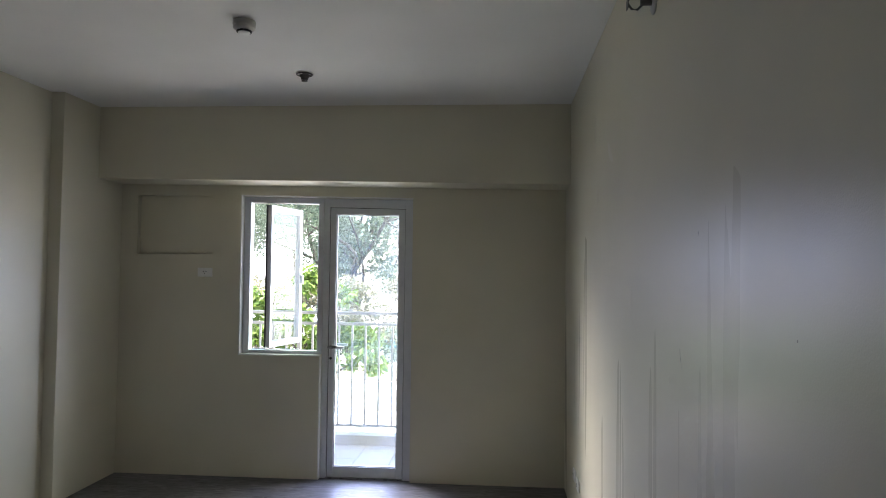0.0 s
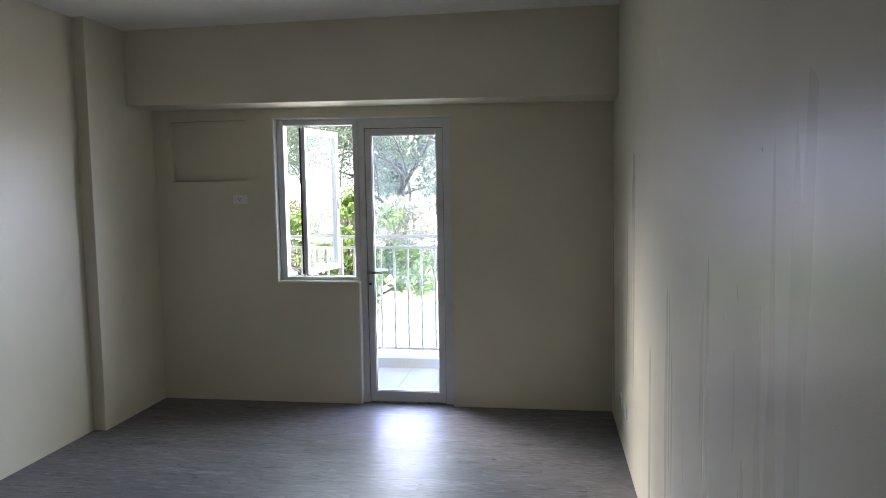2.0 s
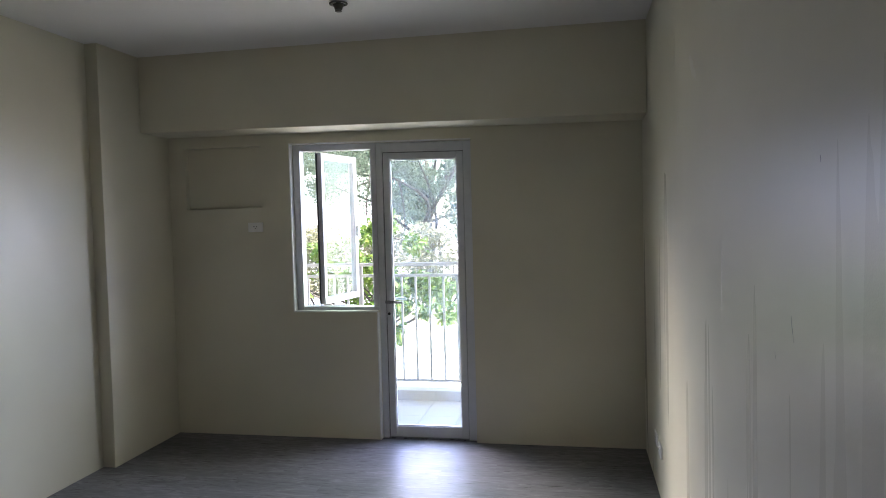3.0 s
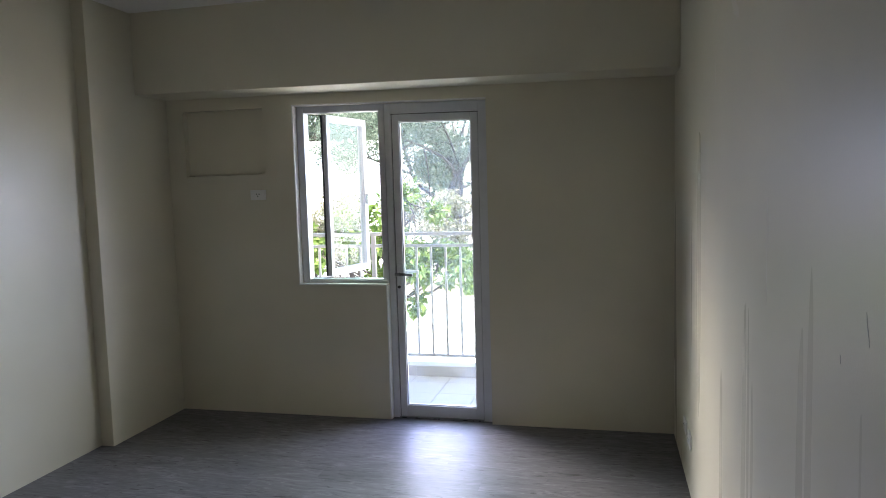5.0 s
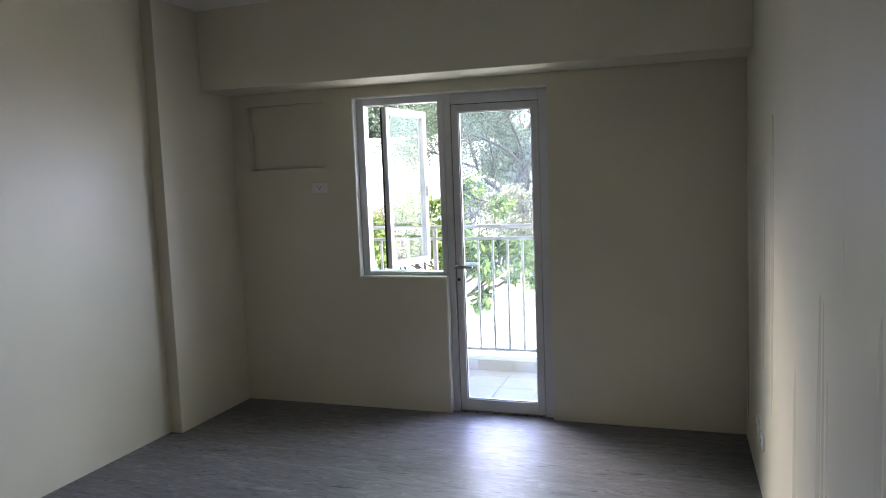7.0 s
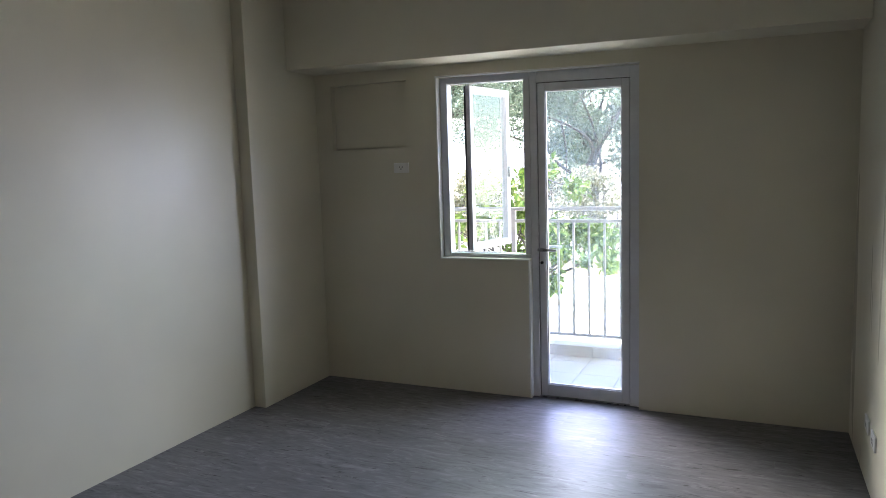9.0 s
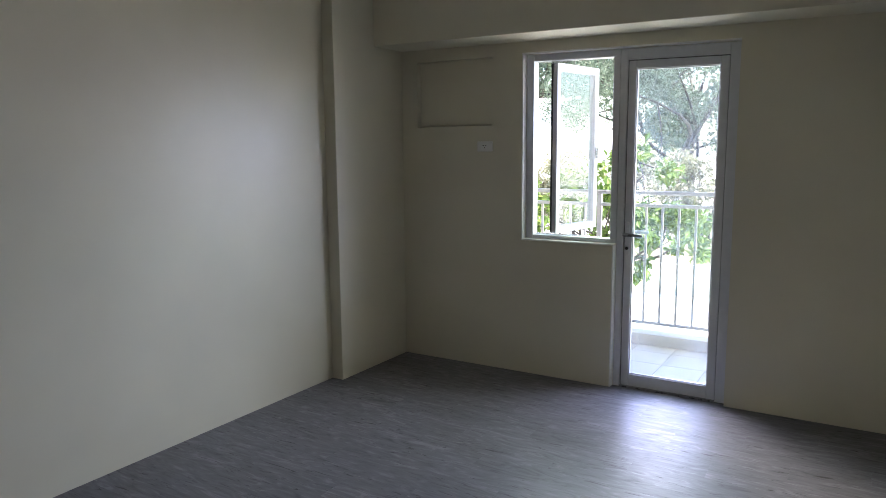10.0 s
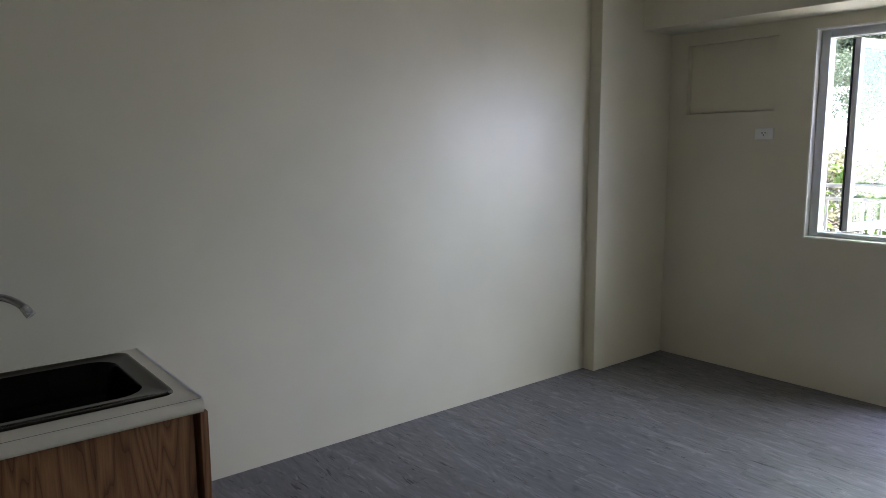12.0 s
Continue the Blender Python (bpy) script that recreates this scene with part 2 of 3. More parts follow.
m_glass = glass("window_glass", 0.036)
m_sash_glass = glass("sash_glass", 0.02)


def leaf(name, a, b_, thin=0.45):
    m, nt, b = material(name, a, 0.5)
    geo = nt.nodes.new("ShaderNodeNewGeometry")
    cr = ramp(nt, geo.outputs["Random Per Island"], [(0.0, a), (1.0, b_)])
    nt.links.new(cr.outputs[0], b.inputs["Base Color"])
    tr = nt.nodes.new("ShaderNodeBsdfTranslucent")
    nt.links.new(cr.outputs[0], tr.inputs[0])
    mix = nt.nodes.new("ShaderNodeMixShader")
    mix.inputs[0].default_value = thin
    nt.links.new(b.outputs[0], mix.inputs[1])
    nt.links.new(tr.outputs[0], mix.inputs[2])
    nt.links.new(mix.outputs[0], nt.nodes["Material Output"].inputs[0])
    return m


m_leaf_near = leaf("broad_leaf", (0.045, 0.095, 0.014), (0.12, 0.17, 0.03))
m_leaf_far = leaf("canopy_leaf", (0.045, 0.072, 0.042), (0.11, 0.135, 0.090), 0.4)
m_leaf_pale = leaf("pale_shrub_leaf", (0.11, 0.115, 0.065), (0.21, 0.20, 0.13), 0.4)


# ---- helpers for building ----
def mesh_of(name, bm, mat, smooth=False):
    me = bpy.data.meshes.new(name)
    bm.to_mesh(me)
    bm.free()
    me.materials.append(mat)
    if smooth:
        me.shade_smooth()
    return me


def part(name, bm, mat, parent=None, label="", smooth=False):
    ob = new(name, mesh_of(name, bm, mat, smooth))
    ob.parent = parent
    if label:
        tagged(ob, label)
    return ob


def thing(name, label, category, at=(0, 0, 0), group="", kind=""):
    ob = new(name)
    ob.location = at
    ob.empty_display_size = 0.05
    return tagged(ob, label, category, group, kind)


def box(lo, hi, bevel=0.0, segments=2, bm=None):
    """A box between two corners with eased edges."""
    one = bmesh.new()
    bmesh.ops.create_cube(one, size=1)
    for v in one.verts:
        v.co = Vector([lo[i] + (v.co[i] + 0.5) * (hi[i] - lo[i]) for i in range(3)])
    if bevel:
        bmesh.ops.bevel(one, geom=list(one.edges), offset=bevel, segments=segments, affect="EDGES", profile=0.5)
    if bm is None:
        return one
    tmp = bpy.data.meshes.new("tmp")
    one.to_mesh(tmp)
    one.free()
    bm.from_mesh(tmp)
    bpy.data.meshes.remove(tmp)
    return bm


def lathe(profile, seg=32, bm=None):
    """A turned solid from (radius, z) pairs round the z axis."""
    bm = bm or bmesh.new()
    rings = []
    for r, z in profile:
        rings.append([bm.verts.new((r * math.cos(2 * math.pi * i / seg), r * math.sin(2 * math.pi * i / seg), z)) for i in range(seg)] if r > 1e-6 else [bm.verts.new((0, 0, z))])
    for a, b in zip(rings, rings[1:]):
        for i in range(seg):
            j = (i + 1) % seg
            if len(a) == 1 and len(b) > 1:
                bm.faces.new((a[0], b[j], b[i]))
            elif len(b) == 1 and len(a) > 1:
                bm.faces.new((a[i], a[j], b[0]))
            elif len(a) > 1:
                bm.faces.new((a[i], a[j], b[j], b[i]))
    bmesh.ops.recalc_face_normals(bm, faces=bm.faces)
    return bm


def tube(points, radii, seg=12, bm=None):
    """A round tube along points, with a radius for each."""
    bm = bm or bmesh.new()
    pts = [Vector(p) for p in points]
    rings = []
    for i, p in enumerate(pts):
        d = (pts[min(i + 1, len(pts) - 1)] - pts[max(i - 1, 0)]).normalized()
        q = d.to_track_quat("Z", "Y")
        r = radii[i] if hasattr(radii, "__len__") else radii
        rings.append([bm.verts.new(p + q @ Vector((r * math.cos(2 * math.pi * k / seg), r * math.sin(2 * math.pi * k / seg), 0))) for k in range(seg)])
    for a, b in zip(rings, rings[1:]):
        for k in range(seg):
            j = (k + 1) % seg
            bm.faces.new((a[k], a[j], b[j], b[k]))
    bm.faces.new(list(reversed(rings[0])))
    bm.faces.new(rings[-1])
    return bm


def wall_grid(xs, zs, front, back):
    """A wall in the xz plane cut into cells. front[(i, k)] is the depth of a cell's face, or None for a hole."""
    bm = bmesh.new()
    def quad(*co):
        bm.faces.new([bm.verts.new(c) for c in co])
    def depth(i, k):
        if 0 <= i < len(xs) - 1 and 0 <= k < len(zs) - 1:
            return front.get((i, k), 0.0)
        return None
    for i in range(len(xs) - 1):
        for k in range(len(zs) - 1):
            f = depth(i, k)
            if f is None:
                continue
            x0, x1, z0, z1 = xs[i], xs[i + 1], zs[k], zs[k + 1]
            quad((x0, f, z0), (x1, f, z0), (x1, f, z1), (x0, f, z1))
            quad((x1, back, z0), (x0, back, z0), (x0, back, z1), (x1, back, z1))
            for di, dk, a, b in ((-1, 0, (x0, z1), (x0, z0)), (1, 0, (x1, z0), (x1, z1)), (0, -1, (x0, z0), (x1, z0)), (0, 1, (x1, z1), (x0, z1))):
                n = depth(i + di, k + dk)
                end = back if n is None else n
                if end > f + 1e-6:
                    quad((a[0], f, a[1]), (a[0], end, a[1]), (b[0], end, b[1]), (b[0], f, b[1]))
    bmesh.ops.remove_doubles(bm, verts=bm.verts, dist=0.0005)
    bmesh.ops.recalc_face_normals(bm, faces=bm.faces)
    return bm


def structure(name, bm, mat, label, category, smooth=False):
    return tagged(part(name, bm, mat, None, "", smooth), label, category, "", "structure")


# ---- the room ----
W, H, BACK, WEST = 3.468, 2.787, -6.6, -0.09
COL, BEAM_Y, BEAM_Z = -0.766, -0.338, 2.255

structure("floor", box((-0.35, BACK - 0.2, -0.12), (W + 0.2, 0.06, -0.004)), m_subfloor, "grey wood-look vinyl plank floor of the bare room", "floor")
xs = [-0.35, 0.132, 0.745, 0.975, 1.612, 2.313, W + 0.2]
zs = [-0.12, -0.008, 0.941, 1.708, 2.166, H + 0.2]
cells = {}
for k in (2, 3):
    cells[(3, k)] = None
for k in (1, 2, 3):
    cells[(4, k)] = None
cells[(1, 3)] = 0.11
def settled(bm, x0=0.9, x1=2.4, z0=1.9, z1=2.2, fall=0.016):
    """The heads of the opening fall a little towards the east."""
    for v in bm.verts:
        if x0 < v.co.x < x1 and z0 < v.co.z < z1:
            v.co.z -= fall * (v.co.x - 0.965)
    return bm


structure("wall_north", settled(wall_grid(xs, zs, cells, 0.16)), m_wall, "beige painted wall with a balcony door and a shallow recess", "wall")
structure("wall_east", box((W, BACK, -0.004), (W + 0.2, 0.0, H + 0.2)), m_gloss, "beige glossy wall with vertical roller streaks", "wall")
structure("wall_west", box((WEST - 0.2, BACK, -0.004), (WEST, COL, H + 0.2)), m_wall, "beige satin painted plain wall", "wall")
structure("wall_south", box((WEST - 0.2, BACK - 0.2, -0.004), (W + 0.2, BACK, H + 0.2)), m_wall, "plain beige painted wall closing the room", "wall")
structure("column", box((WEST - 0.2, COL, -0.004), (0.0, 0.0, H + 0.2), 0.004), m_wall, "beige painted column standing proud of the wall", "column")
beam = box((0.0, BEAM_Y, BEAM_Z), (W, 0.0, H + 0.1), 0.004)
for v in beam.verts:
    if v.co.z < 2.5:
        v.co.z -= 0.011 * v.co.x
structure("beam", beam, m_wall, "beige painted beam under the ceiling above the balcony door", "beam")
structure("ceiling", box((WEST - 0.2, BACK, H), (W + 0.2, 0.0, H + 0.3)), m_ceiling, "smooth white painted ceiling", "ceiling")

structure("recess_cover", box((0.132, 0.045, 1.714), (0.742, 0.060, 2.1655), 0.0015), m_wall, "beige painted board closing the shallow wall recess", "panel")

# ---- window and door ----
FY0, FY1 = 0.05, 0.13


def bar(x0, x1, z0, z1, y0=FY0, y1=FY1, bevel=0.003):
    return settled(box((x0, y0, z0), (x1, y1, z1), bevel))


window = thing("window_1", "white aluminium casement window, its sash swung open outward", "window", (1.30, 0.05, 0.941), kind="structure")
door = thing("door_1", "closed grey-white aluminium balcony door with one tall glass pane", "door", (1.96, 0.05, 0.0), kind="structure")


def under(name, bm, mat, parent, label="", smooth=False):
    """A part built in world places, hung under a thing that stands elsewhere."""
    ob = part(name, bm, mat, parent, label, smooth)
    p, off = parent, Vector((0, 0, 0))
    while p:
        off += p.location
        p = p.parent
    ob.data.transform(Matrix.Translation(-off))
    return ob


for lo, hi in (((0.977, 0.943), (1.029, 2.164)), ((1.029, 0.943), (1.6105, 0.968)), ((1.029, 2.120), (1.6105, 2.164))):
    under("window_frame", bar(lo[0], hi[0], lo[1], hi[1]), m_frame, window)
under("mullion", bar(1.569, 1.6105, 0.968, 2.120), m_frame, window)
for lo, hi in (((1.6135, 0.0005), (1.657, 2.164)), ((2.2505, 0.0), (2.312, 2.164)), ((1.657, 2.096), (2.2505, 2.164))):
    under("door_frame", bar(lo[0], hi[0], lo[1], hi[1]), m_frame, door)
under("threshold", box((1.657, 0.04, -0.003), (2.2505, 0.14, 0.008), 0.002), m_lever, door, "dull grey metal threshold")
dleaf = thing("door_leaf", "", "")
dleaf.parent = door
for k_ in list(dleaf.keys()):
    del dleaf[k_]
for lo, hi in (((1.661, 0.006), (1.709, 2.092)), ((2.198, 0.006), (2.2465, 2.092)), ((1.709, 0.006), (2.198, 0.085)), ((1.709, 2.043), (2.198, 2.092))):
    under("stile" if hi[1] - lo[1] > 1 else "rail", bar(lo[0], hi[0], lo[1], hi[1], 0.062, 0.112, 0.004), m_frame, dleaf)
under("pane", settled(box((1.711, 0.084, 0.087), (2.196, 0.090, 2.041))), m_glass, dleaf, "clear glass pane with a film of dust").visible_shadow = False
for lo, hi in (((1.709, 0.085), (1.715, 2.043)), ((2.192, 0.085), (2.198, 2.043)), ((1.715, 0.085), (2.192, 0.091)), ((1.715, 2.037), (2.192, 2.043))):
    under("glazing_bead", bar(lo[0], hi[0], lo[1], hi[1], 0.074, 0.100, 0.001), m_sash, dleaf)
for lo, hi in (((1.6575, 0.003), (1.6605, 2.095)), ((2.247, 0.003), (2.250, 2.095)), ((1.6605, 2.0925), (2.247, 2.0955)), ((1.6605, 0.0015), (2.247, 0.0055))):
    under("gasket", bar(lo[0], hi[0], lo[1], hi[1], 0.068, 0.100, 0.0), m_gasket, dleaf)

dhandle = under("door_handle", box((1.668, 0.052, 0.868), (1.696, 0.062, 1.080), 0.005, 3), m_sash, door, "white backplate with a grey lever")
lever = bmesh.new()
tube([(1.682, 0.056, 1.005), (1.682, 0.030, 1.005), (1.682, 0.012, 1.005)], 0.010, 14, lever)
tube([(1.669, 0.006, 1.0055), (1.685, 0.004, 1.0055), (1.735, 0.006, 1.005), (1.790, 0.010, 1.003)], [0.011, 0.0115, 0.010, 0.009], 14, lever)
under("lever", lever, m_lever, dhandle, "grey satin metal lever", True)
cyl = lathe([(0, 0.012), (0.009, 0.012), (0.010, 0.010), (0.010, 0.0)], 18)
bmesh.ops.transform(cyl, matrix=pose(1.682, 0.054, 0.915, 90, 0, 0), verts=cyl.verts)
under("lock_cylinder", cyl, m_dark, dhandle, "", True)
outer = bmesh.new()
tube([(1.682, 0.112, 1.012), (1.682, 0.150, 1.012)], 0.010, 12, outer)
tube([(1.675, 0.152, 1.012), (1.735, 0.152, 1.012), (1.790, 0.148, 1.010)], 0.010, 12, outer)
under("outer_lever", outer, m_sash, door, "white lever outside", True)

# the open sash, hung on friction stays
sash = thing("sash", "", "")
for k_ in list(sash.keys()):
    del sash[k_]
sash.parent = window
SU = Vector((0.219, 0.976, 0)).normalized()
SN = Vector((SU.y, -SU.x, 0))
S0 = Vector((1.189, 0.068, 0))
SM = Matrix(((SU.x, -SN.x, 0, S0.x), (SU.y, -SN.y, 0, S0.y), (0, 0, 1, 0), (0, 0, 0, 1)))


def in_sash(name, lo, hi, mat, bevel=0.002, label="", parent=None):
    bm = box(lo, hi, bevel)
    bmesh.ops.transform(bm, matrix=SM, verts=bm.verts)
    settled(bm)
    return under(name, bm, mat, parent or sash, label)


SL, SZ0, SZ1 = 0.508, 0.982, 2.108
in_sash("stile", (0, 0, SZ0), (0.040, 0.046, SZ1), m_sash)
in_sash("stile", (SL - 0.048, 0, SZ0), (SL, 0.046, SZ1), m_sash)
in_sash("rail", (0.040, 0, SZ0), (SL - 0.048, 0.046, SZ0 + 0.048), m_sash)
in_sash("rail", (0.040, 0, SZ1 - 0.048), (SL - 0.048, 0.046, SZ1), m_sash)
in_sash("gasket", (-0.004, 0.034, SZ0 + 0.004), (-0.0005, 0.046, SZ1 - 0.004), m_gasket, 0.0)
in_sash("pane", (0.041, 0.020, SZ0 + 0.049), (SL - 0.049, 0.026, SZ1 - 0.049), m_sash_glass, 0.0).visible_shadow = False
in_sash("latch", (SL - 0.036, -0.022, 1.475), (SL - 0.012, -0.0005, 1.555), m_steel, 0.004, "small grey casement latch")
for z in (2.1115, 0.9715):
    stay = bmesh.new()
    box((1.041, 0.085, z), (1.421, 0.097, z + 0.005), 0, bm=stay)
    under("friction_stay", stay, m_steel, window, "thin dark steel friction stay")

# white reveal edge of the plaster round the opening
edge = bmesh.new()
for lo, hi in (((0.9655, -0.003, 0.932), (0.9755, 0.05, 2.175)), ((0.9755, -0.003, 0.932), (1.612, 0.05, 0.9415)), ((1.6025, -0.003, 0.0005), (1.6128, 0.05, 0.932)), ((0.9755, -0.003, 2.1655), (2.315, 0.05, 2.175))):
    box(lo, hi, 0.002, 2, edge)
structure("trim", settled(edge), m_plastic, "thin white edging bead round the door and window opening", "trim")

# dabs of lighter filler on the glossy wall
def paint_dab(y, z, w, h, lean, seed, mat=m_filler, label="lighter dab of wall filler"):
    bm = bmesh.new()
    n = 14
    wob = [0.75 + 0.5 * noise.noise((seed, i * 0.9, 0)) for i in range(n)]
    ring = [(lean * h * math.sin(2 * math.pi * i / n) + w * wob[i] * math.cos(2 * math.pi * i / n), h * wob[i] * math.sin(2 * math.pi * i / n)) for i in range(n)]
    low = [bm.verts.new((W + 0.0005, y + a, z + b)) for a, b in ring]
    top_ = [bm.verts.new((W - 0.0006, y + 0.93 * a, z + 0.95 * b)) for a, b in ring]
    for i in range(n):
        bm.faces.new((low[i], low[(i + 1) % n], top_[(i + 1) % n], top_[i]))
    bm.faces.new(top_)
    bmesh.ops.recalc_face_normals(bm, faces=bm.faces)
    part("scuff" if mat is m_scuff else "paint_dab", bm, mat, bpy.data.objects["wall_east"], label)


paint_dab(-2.045, 2.14, 0.055, 0.075, 0.9, 1.0)
paint_dab(-1.56, 2.33, 0.012, 0.150, 0.05, 4.0)
paint_dab(-1.635, 2.00, 0.014, 0.085, 0.1, 7.0)
paint_dab(-2.55, 1.40, 0.004, 0.200, 0.0, 9.0)
for y, z, w, h, lean in ((-3.27, 1.345, 0.0025, 0.030, 0.25), (-3.141, 1.266, 0.002, 0.010, 0.1), (-3.443, 1.688, 0.0025, 0.007, 0.1), (-4.032, 1.467, 0.0035, 0.0035, 0.0)):
    paint_dab(y, z, w, h, lean, y, m_scuff, "small dark scuff in the paint")

# ---- fixtures ----
def power_plate(name, label, group, m, slots):
    ob = thing(name, label, "socket", group=group)
    ob.matrix_basis = m
    plate = part("cover_plate", box((-0.059, -0.009, -0.035), (0.059, 0.0, 0.035), 0.004, 3), m_plastic, ob)
    part("insert", box((-0.025, -0.0115, -0.020), (0.025, -0.0095, 0.020), 0.001), m_plastic, plate)
    for x, z in slots:
        hole = lathe([(0, 0.001), (0.0042, 0.001), (0.0042, 0.0)], 12)
        bmesh.ops.transform(hole, matrix=pose(x, -0.0118, z, 90, 0, 0), verts=hole.verts)
        part("socket_hole", hole, m_dark, plate)
    return ob


power_plate("wall_socket", "white plastic wall socket below the shallow wall recess", "", pose(0.690, 0.0, 1.567), ((-0.010, 0.006), (0.010, 0.006), (0.0, -0.008)))
for y, z in ((-0.69, 0.295), (-0.885, 0.288)):
    power_plate("wall_socket", "white plastic wall socket low on the glossy wall", "low wall sockets", pose(W, y, z, 0, 0, -90), ((-0.010, 0.006), (0.010, 0.006), (0.0, -0.008)))

smoke = thing("smoke_detector", "round white smoke detector on the ceiling", "smoke detector", (1.724, -2.03, H))
part("mounting_base", lathe([(0, 0), (0.053, 0), (0.055, -0.004), (0.055, -0.020), (0.053, -0.024), (0, -0.024)], 40), m_greyed, smoke, "", True)
part("housing", lathe([(0.0535, -0.0242), (0.0535, -0.034), (0.052, -0.037), (0.040, -0.047), (0, -0.047)], 40), m_greyed, smoke, "", True)
for i in range(10):
    vent = box((-0.0085, 0.024, -0.0560), (0.0085, 0.0355, -0.0475), 0.001)
    bmesh.ops.transform(vent, matrix=pose(0, 0, 0, 0, 0, i * 36), verts=vent.verts)
    part("vent_slot", vent, m_dark, smoke)
part("sensor_cap", lathe([(0.030, -0.0562), (0.0295, -0.0590), (0.022, -0.063), (0, -0.065)], 40), m_plastic, smoke, "white sensor cap", True)

head = thing("ceiling_sprinkler", "pendent metal fire sprinkler with a flat ring plate on the ceiling", "sprinkler", (1.776, -1.150, H))
part("ring_plate", lathe([(0.041, -0.006), (0.047, -0.004), (0.051, -0.006), (0.050, -0.011), (0.043, -0.012), (0.041, -0.006)], 40), m_iron, head, "", True)
for i in range(3):
    spoke = tube([(0.012, 0, -0.002), (0.030, 0, -0.005), (0.043, 0, -0.008)], 0.0025, 8)
    bmesh.ops.transform(spoke, matrix=pose(0, 0, 0, 0, 0, 40 + 120 * i), verts=spoke.verts)
    part("spoke", spoke, m_iron, head, "", True)
part("body", lathe([(0, 0), (0.014, 0), (0.014, -0.010), (0.031, -0.014), (0.029, -0.019), (0.023, -0.029), (0.021, -0.038), (0, -0.039)], 28), m_iron, head, "", True)
arms = bmesh.new()
for s_ in (-1, 1):
    tube([(s_ * 0.018, 0, -0.036), (s_ * 0.017, 0, -0.041), (s_ * 0.008, 0, -0.046), (s_ * 0.002, 0, -0.048)], 0.0028, 8, arms)
part("frame_arms", arms, m_iron, head, "", True)
part("deflector", lathe([(0, -0.047), (0.018, -0.047), (0.019, -0.0485), (0.018, -0.050), (0, -0.050)], 24), m_iron, head, "", True)

side = thing("sidewall_sprinkler", "metal fire sprinkler standing out from the glossy wall", "sprinkler")
side.matrix_basis = pose(W, -2.94, 2.49, 0, -90, 0)
part("ring_plate", lathe([(0.013, 0), (0.042, 0), (0.043, 0.003), (0.036, 0.007), (0.013, 0.010)], 36), m_greyed, side, "greyed white ring plate", True)
part("body", lathe([(0, 0.0), (0.012, 0.0), (0.012, 0.040), (0.009, 0.046), (0, 0.046)], 18), m_iron, side, "", True)
arms = bmesh.new()
for s in (-1, 1):
    tube([(s * 0.010, 0, 0.040), (s * 0.026, 0, 0.056), (s * 0.024, 0, 0.074), (s * 0.005, 0, 0.088)], 0.0042, 8, arms)
part("frame_arms", arms, m_iron, side, "", True)
part("deflector", box((-0.024, -0.017, 0.087), (0.008, 0.017, 0.090), 0.001), m_iron, side)

# ---- sink unit ----
CX0, CX1, CY0, CY1, CZ = WEST + 0.002, 0.684, -4.86, -3.622, 0.673
cab = thing("sink_cabinet", "brown wood-grain base cabinet under the sink", "cabinet", (0.30, -4.2, 0.0))
body = bmesh.new()
for lo, hi in (((CX0, CY0 + 0.01, 0.0), (0.626, CY0 + 0.028, CZ - 0.044)), ((CX0, CY1 - 0.050, 0.0), (0.626, CY1 - 0.032, CZ - 0.044)), ((CX0, CY0 + 0.028, 0.09), (0.626, CY1 - 0.050, 0.108)), ((CX0, CY0 + 0.028, 0.108), (CX0 + 0.012, CY1 - 0.050, CZ - 0.044)), ((0.585, CY0 + 0.028, 0.0), (0.600, CY1 - 0.050, 0.09))):
    box(lo, hi, 0.001, 1, body)
under("carcass", body, m_wood, cab)
for y0, y1 in ((CY0 + 0.012, (CY0 + CY1) / 2 - 0.012), ((CY0 + CY1) / 2 - 0.008, CY1 - 0.026)):
    under("door", box((0.628, y0, 0.094), (0.648, y1, CZ - 0.044), 0.0015), m_wood, cab)
under("end_panel", box((CX0, CY1 - 0.008, 0.0), (0.660, CY1 + 0.020, CZ - 0.050), 0.003), m_wood, cab)

RX0, RX1, RY0, RY1 = -0.052, 0.572, -4.46, -3.673
def rounded(x0, x1, y0, y1, r, z, n=6):
    pts = []
    for cx, cy, a in ((x1 - r, y1 - r, 0), (x0 + r, y1 - r, 90), (x0 + r, y0 + r, 180), (x1 - r, y0 + r, 270)):
        for i in range(n + 1):
            t = radians(a + 90 * i / n)
            pts.append((cx + r * math.cos(t), cy + r * math.sin(t), z))
    return pts


def loft(loops, close=True):
    bm = bmesh.new()
    rings = [[bm.verts.new(p) for p in l] for l in loops]
    for a, b in zip(rings, rings[1:]):
        for i in range(len(a)):
            j = (i + 1) % len(a)
            bm.faces.new((a[i], a[j], b[j], b[i]))
    if close:
        bm.faces.new(rings[-1])
    bmesh.ops.recalc_face_normals(bm, faces=bm.faces)
    return bm


top = thing("countertop", "ivory laminate countertop with a rounded front edge", "countertop", (0.30, -4.2, CZ))
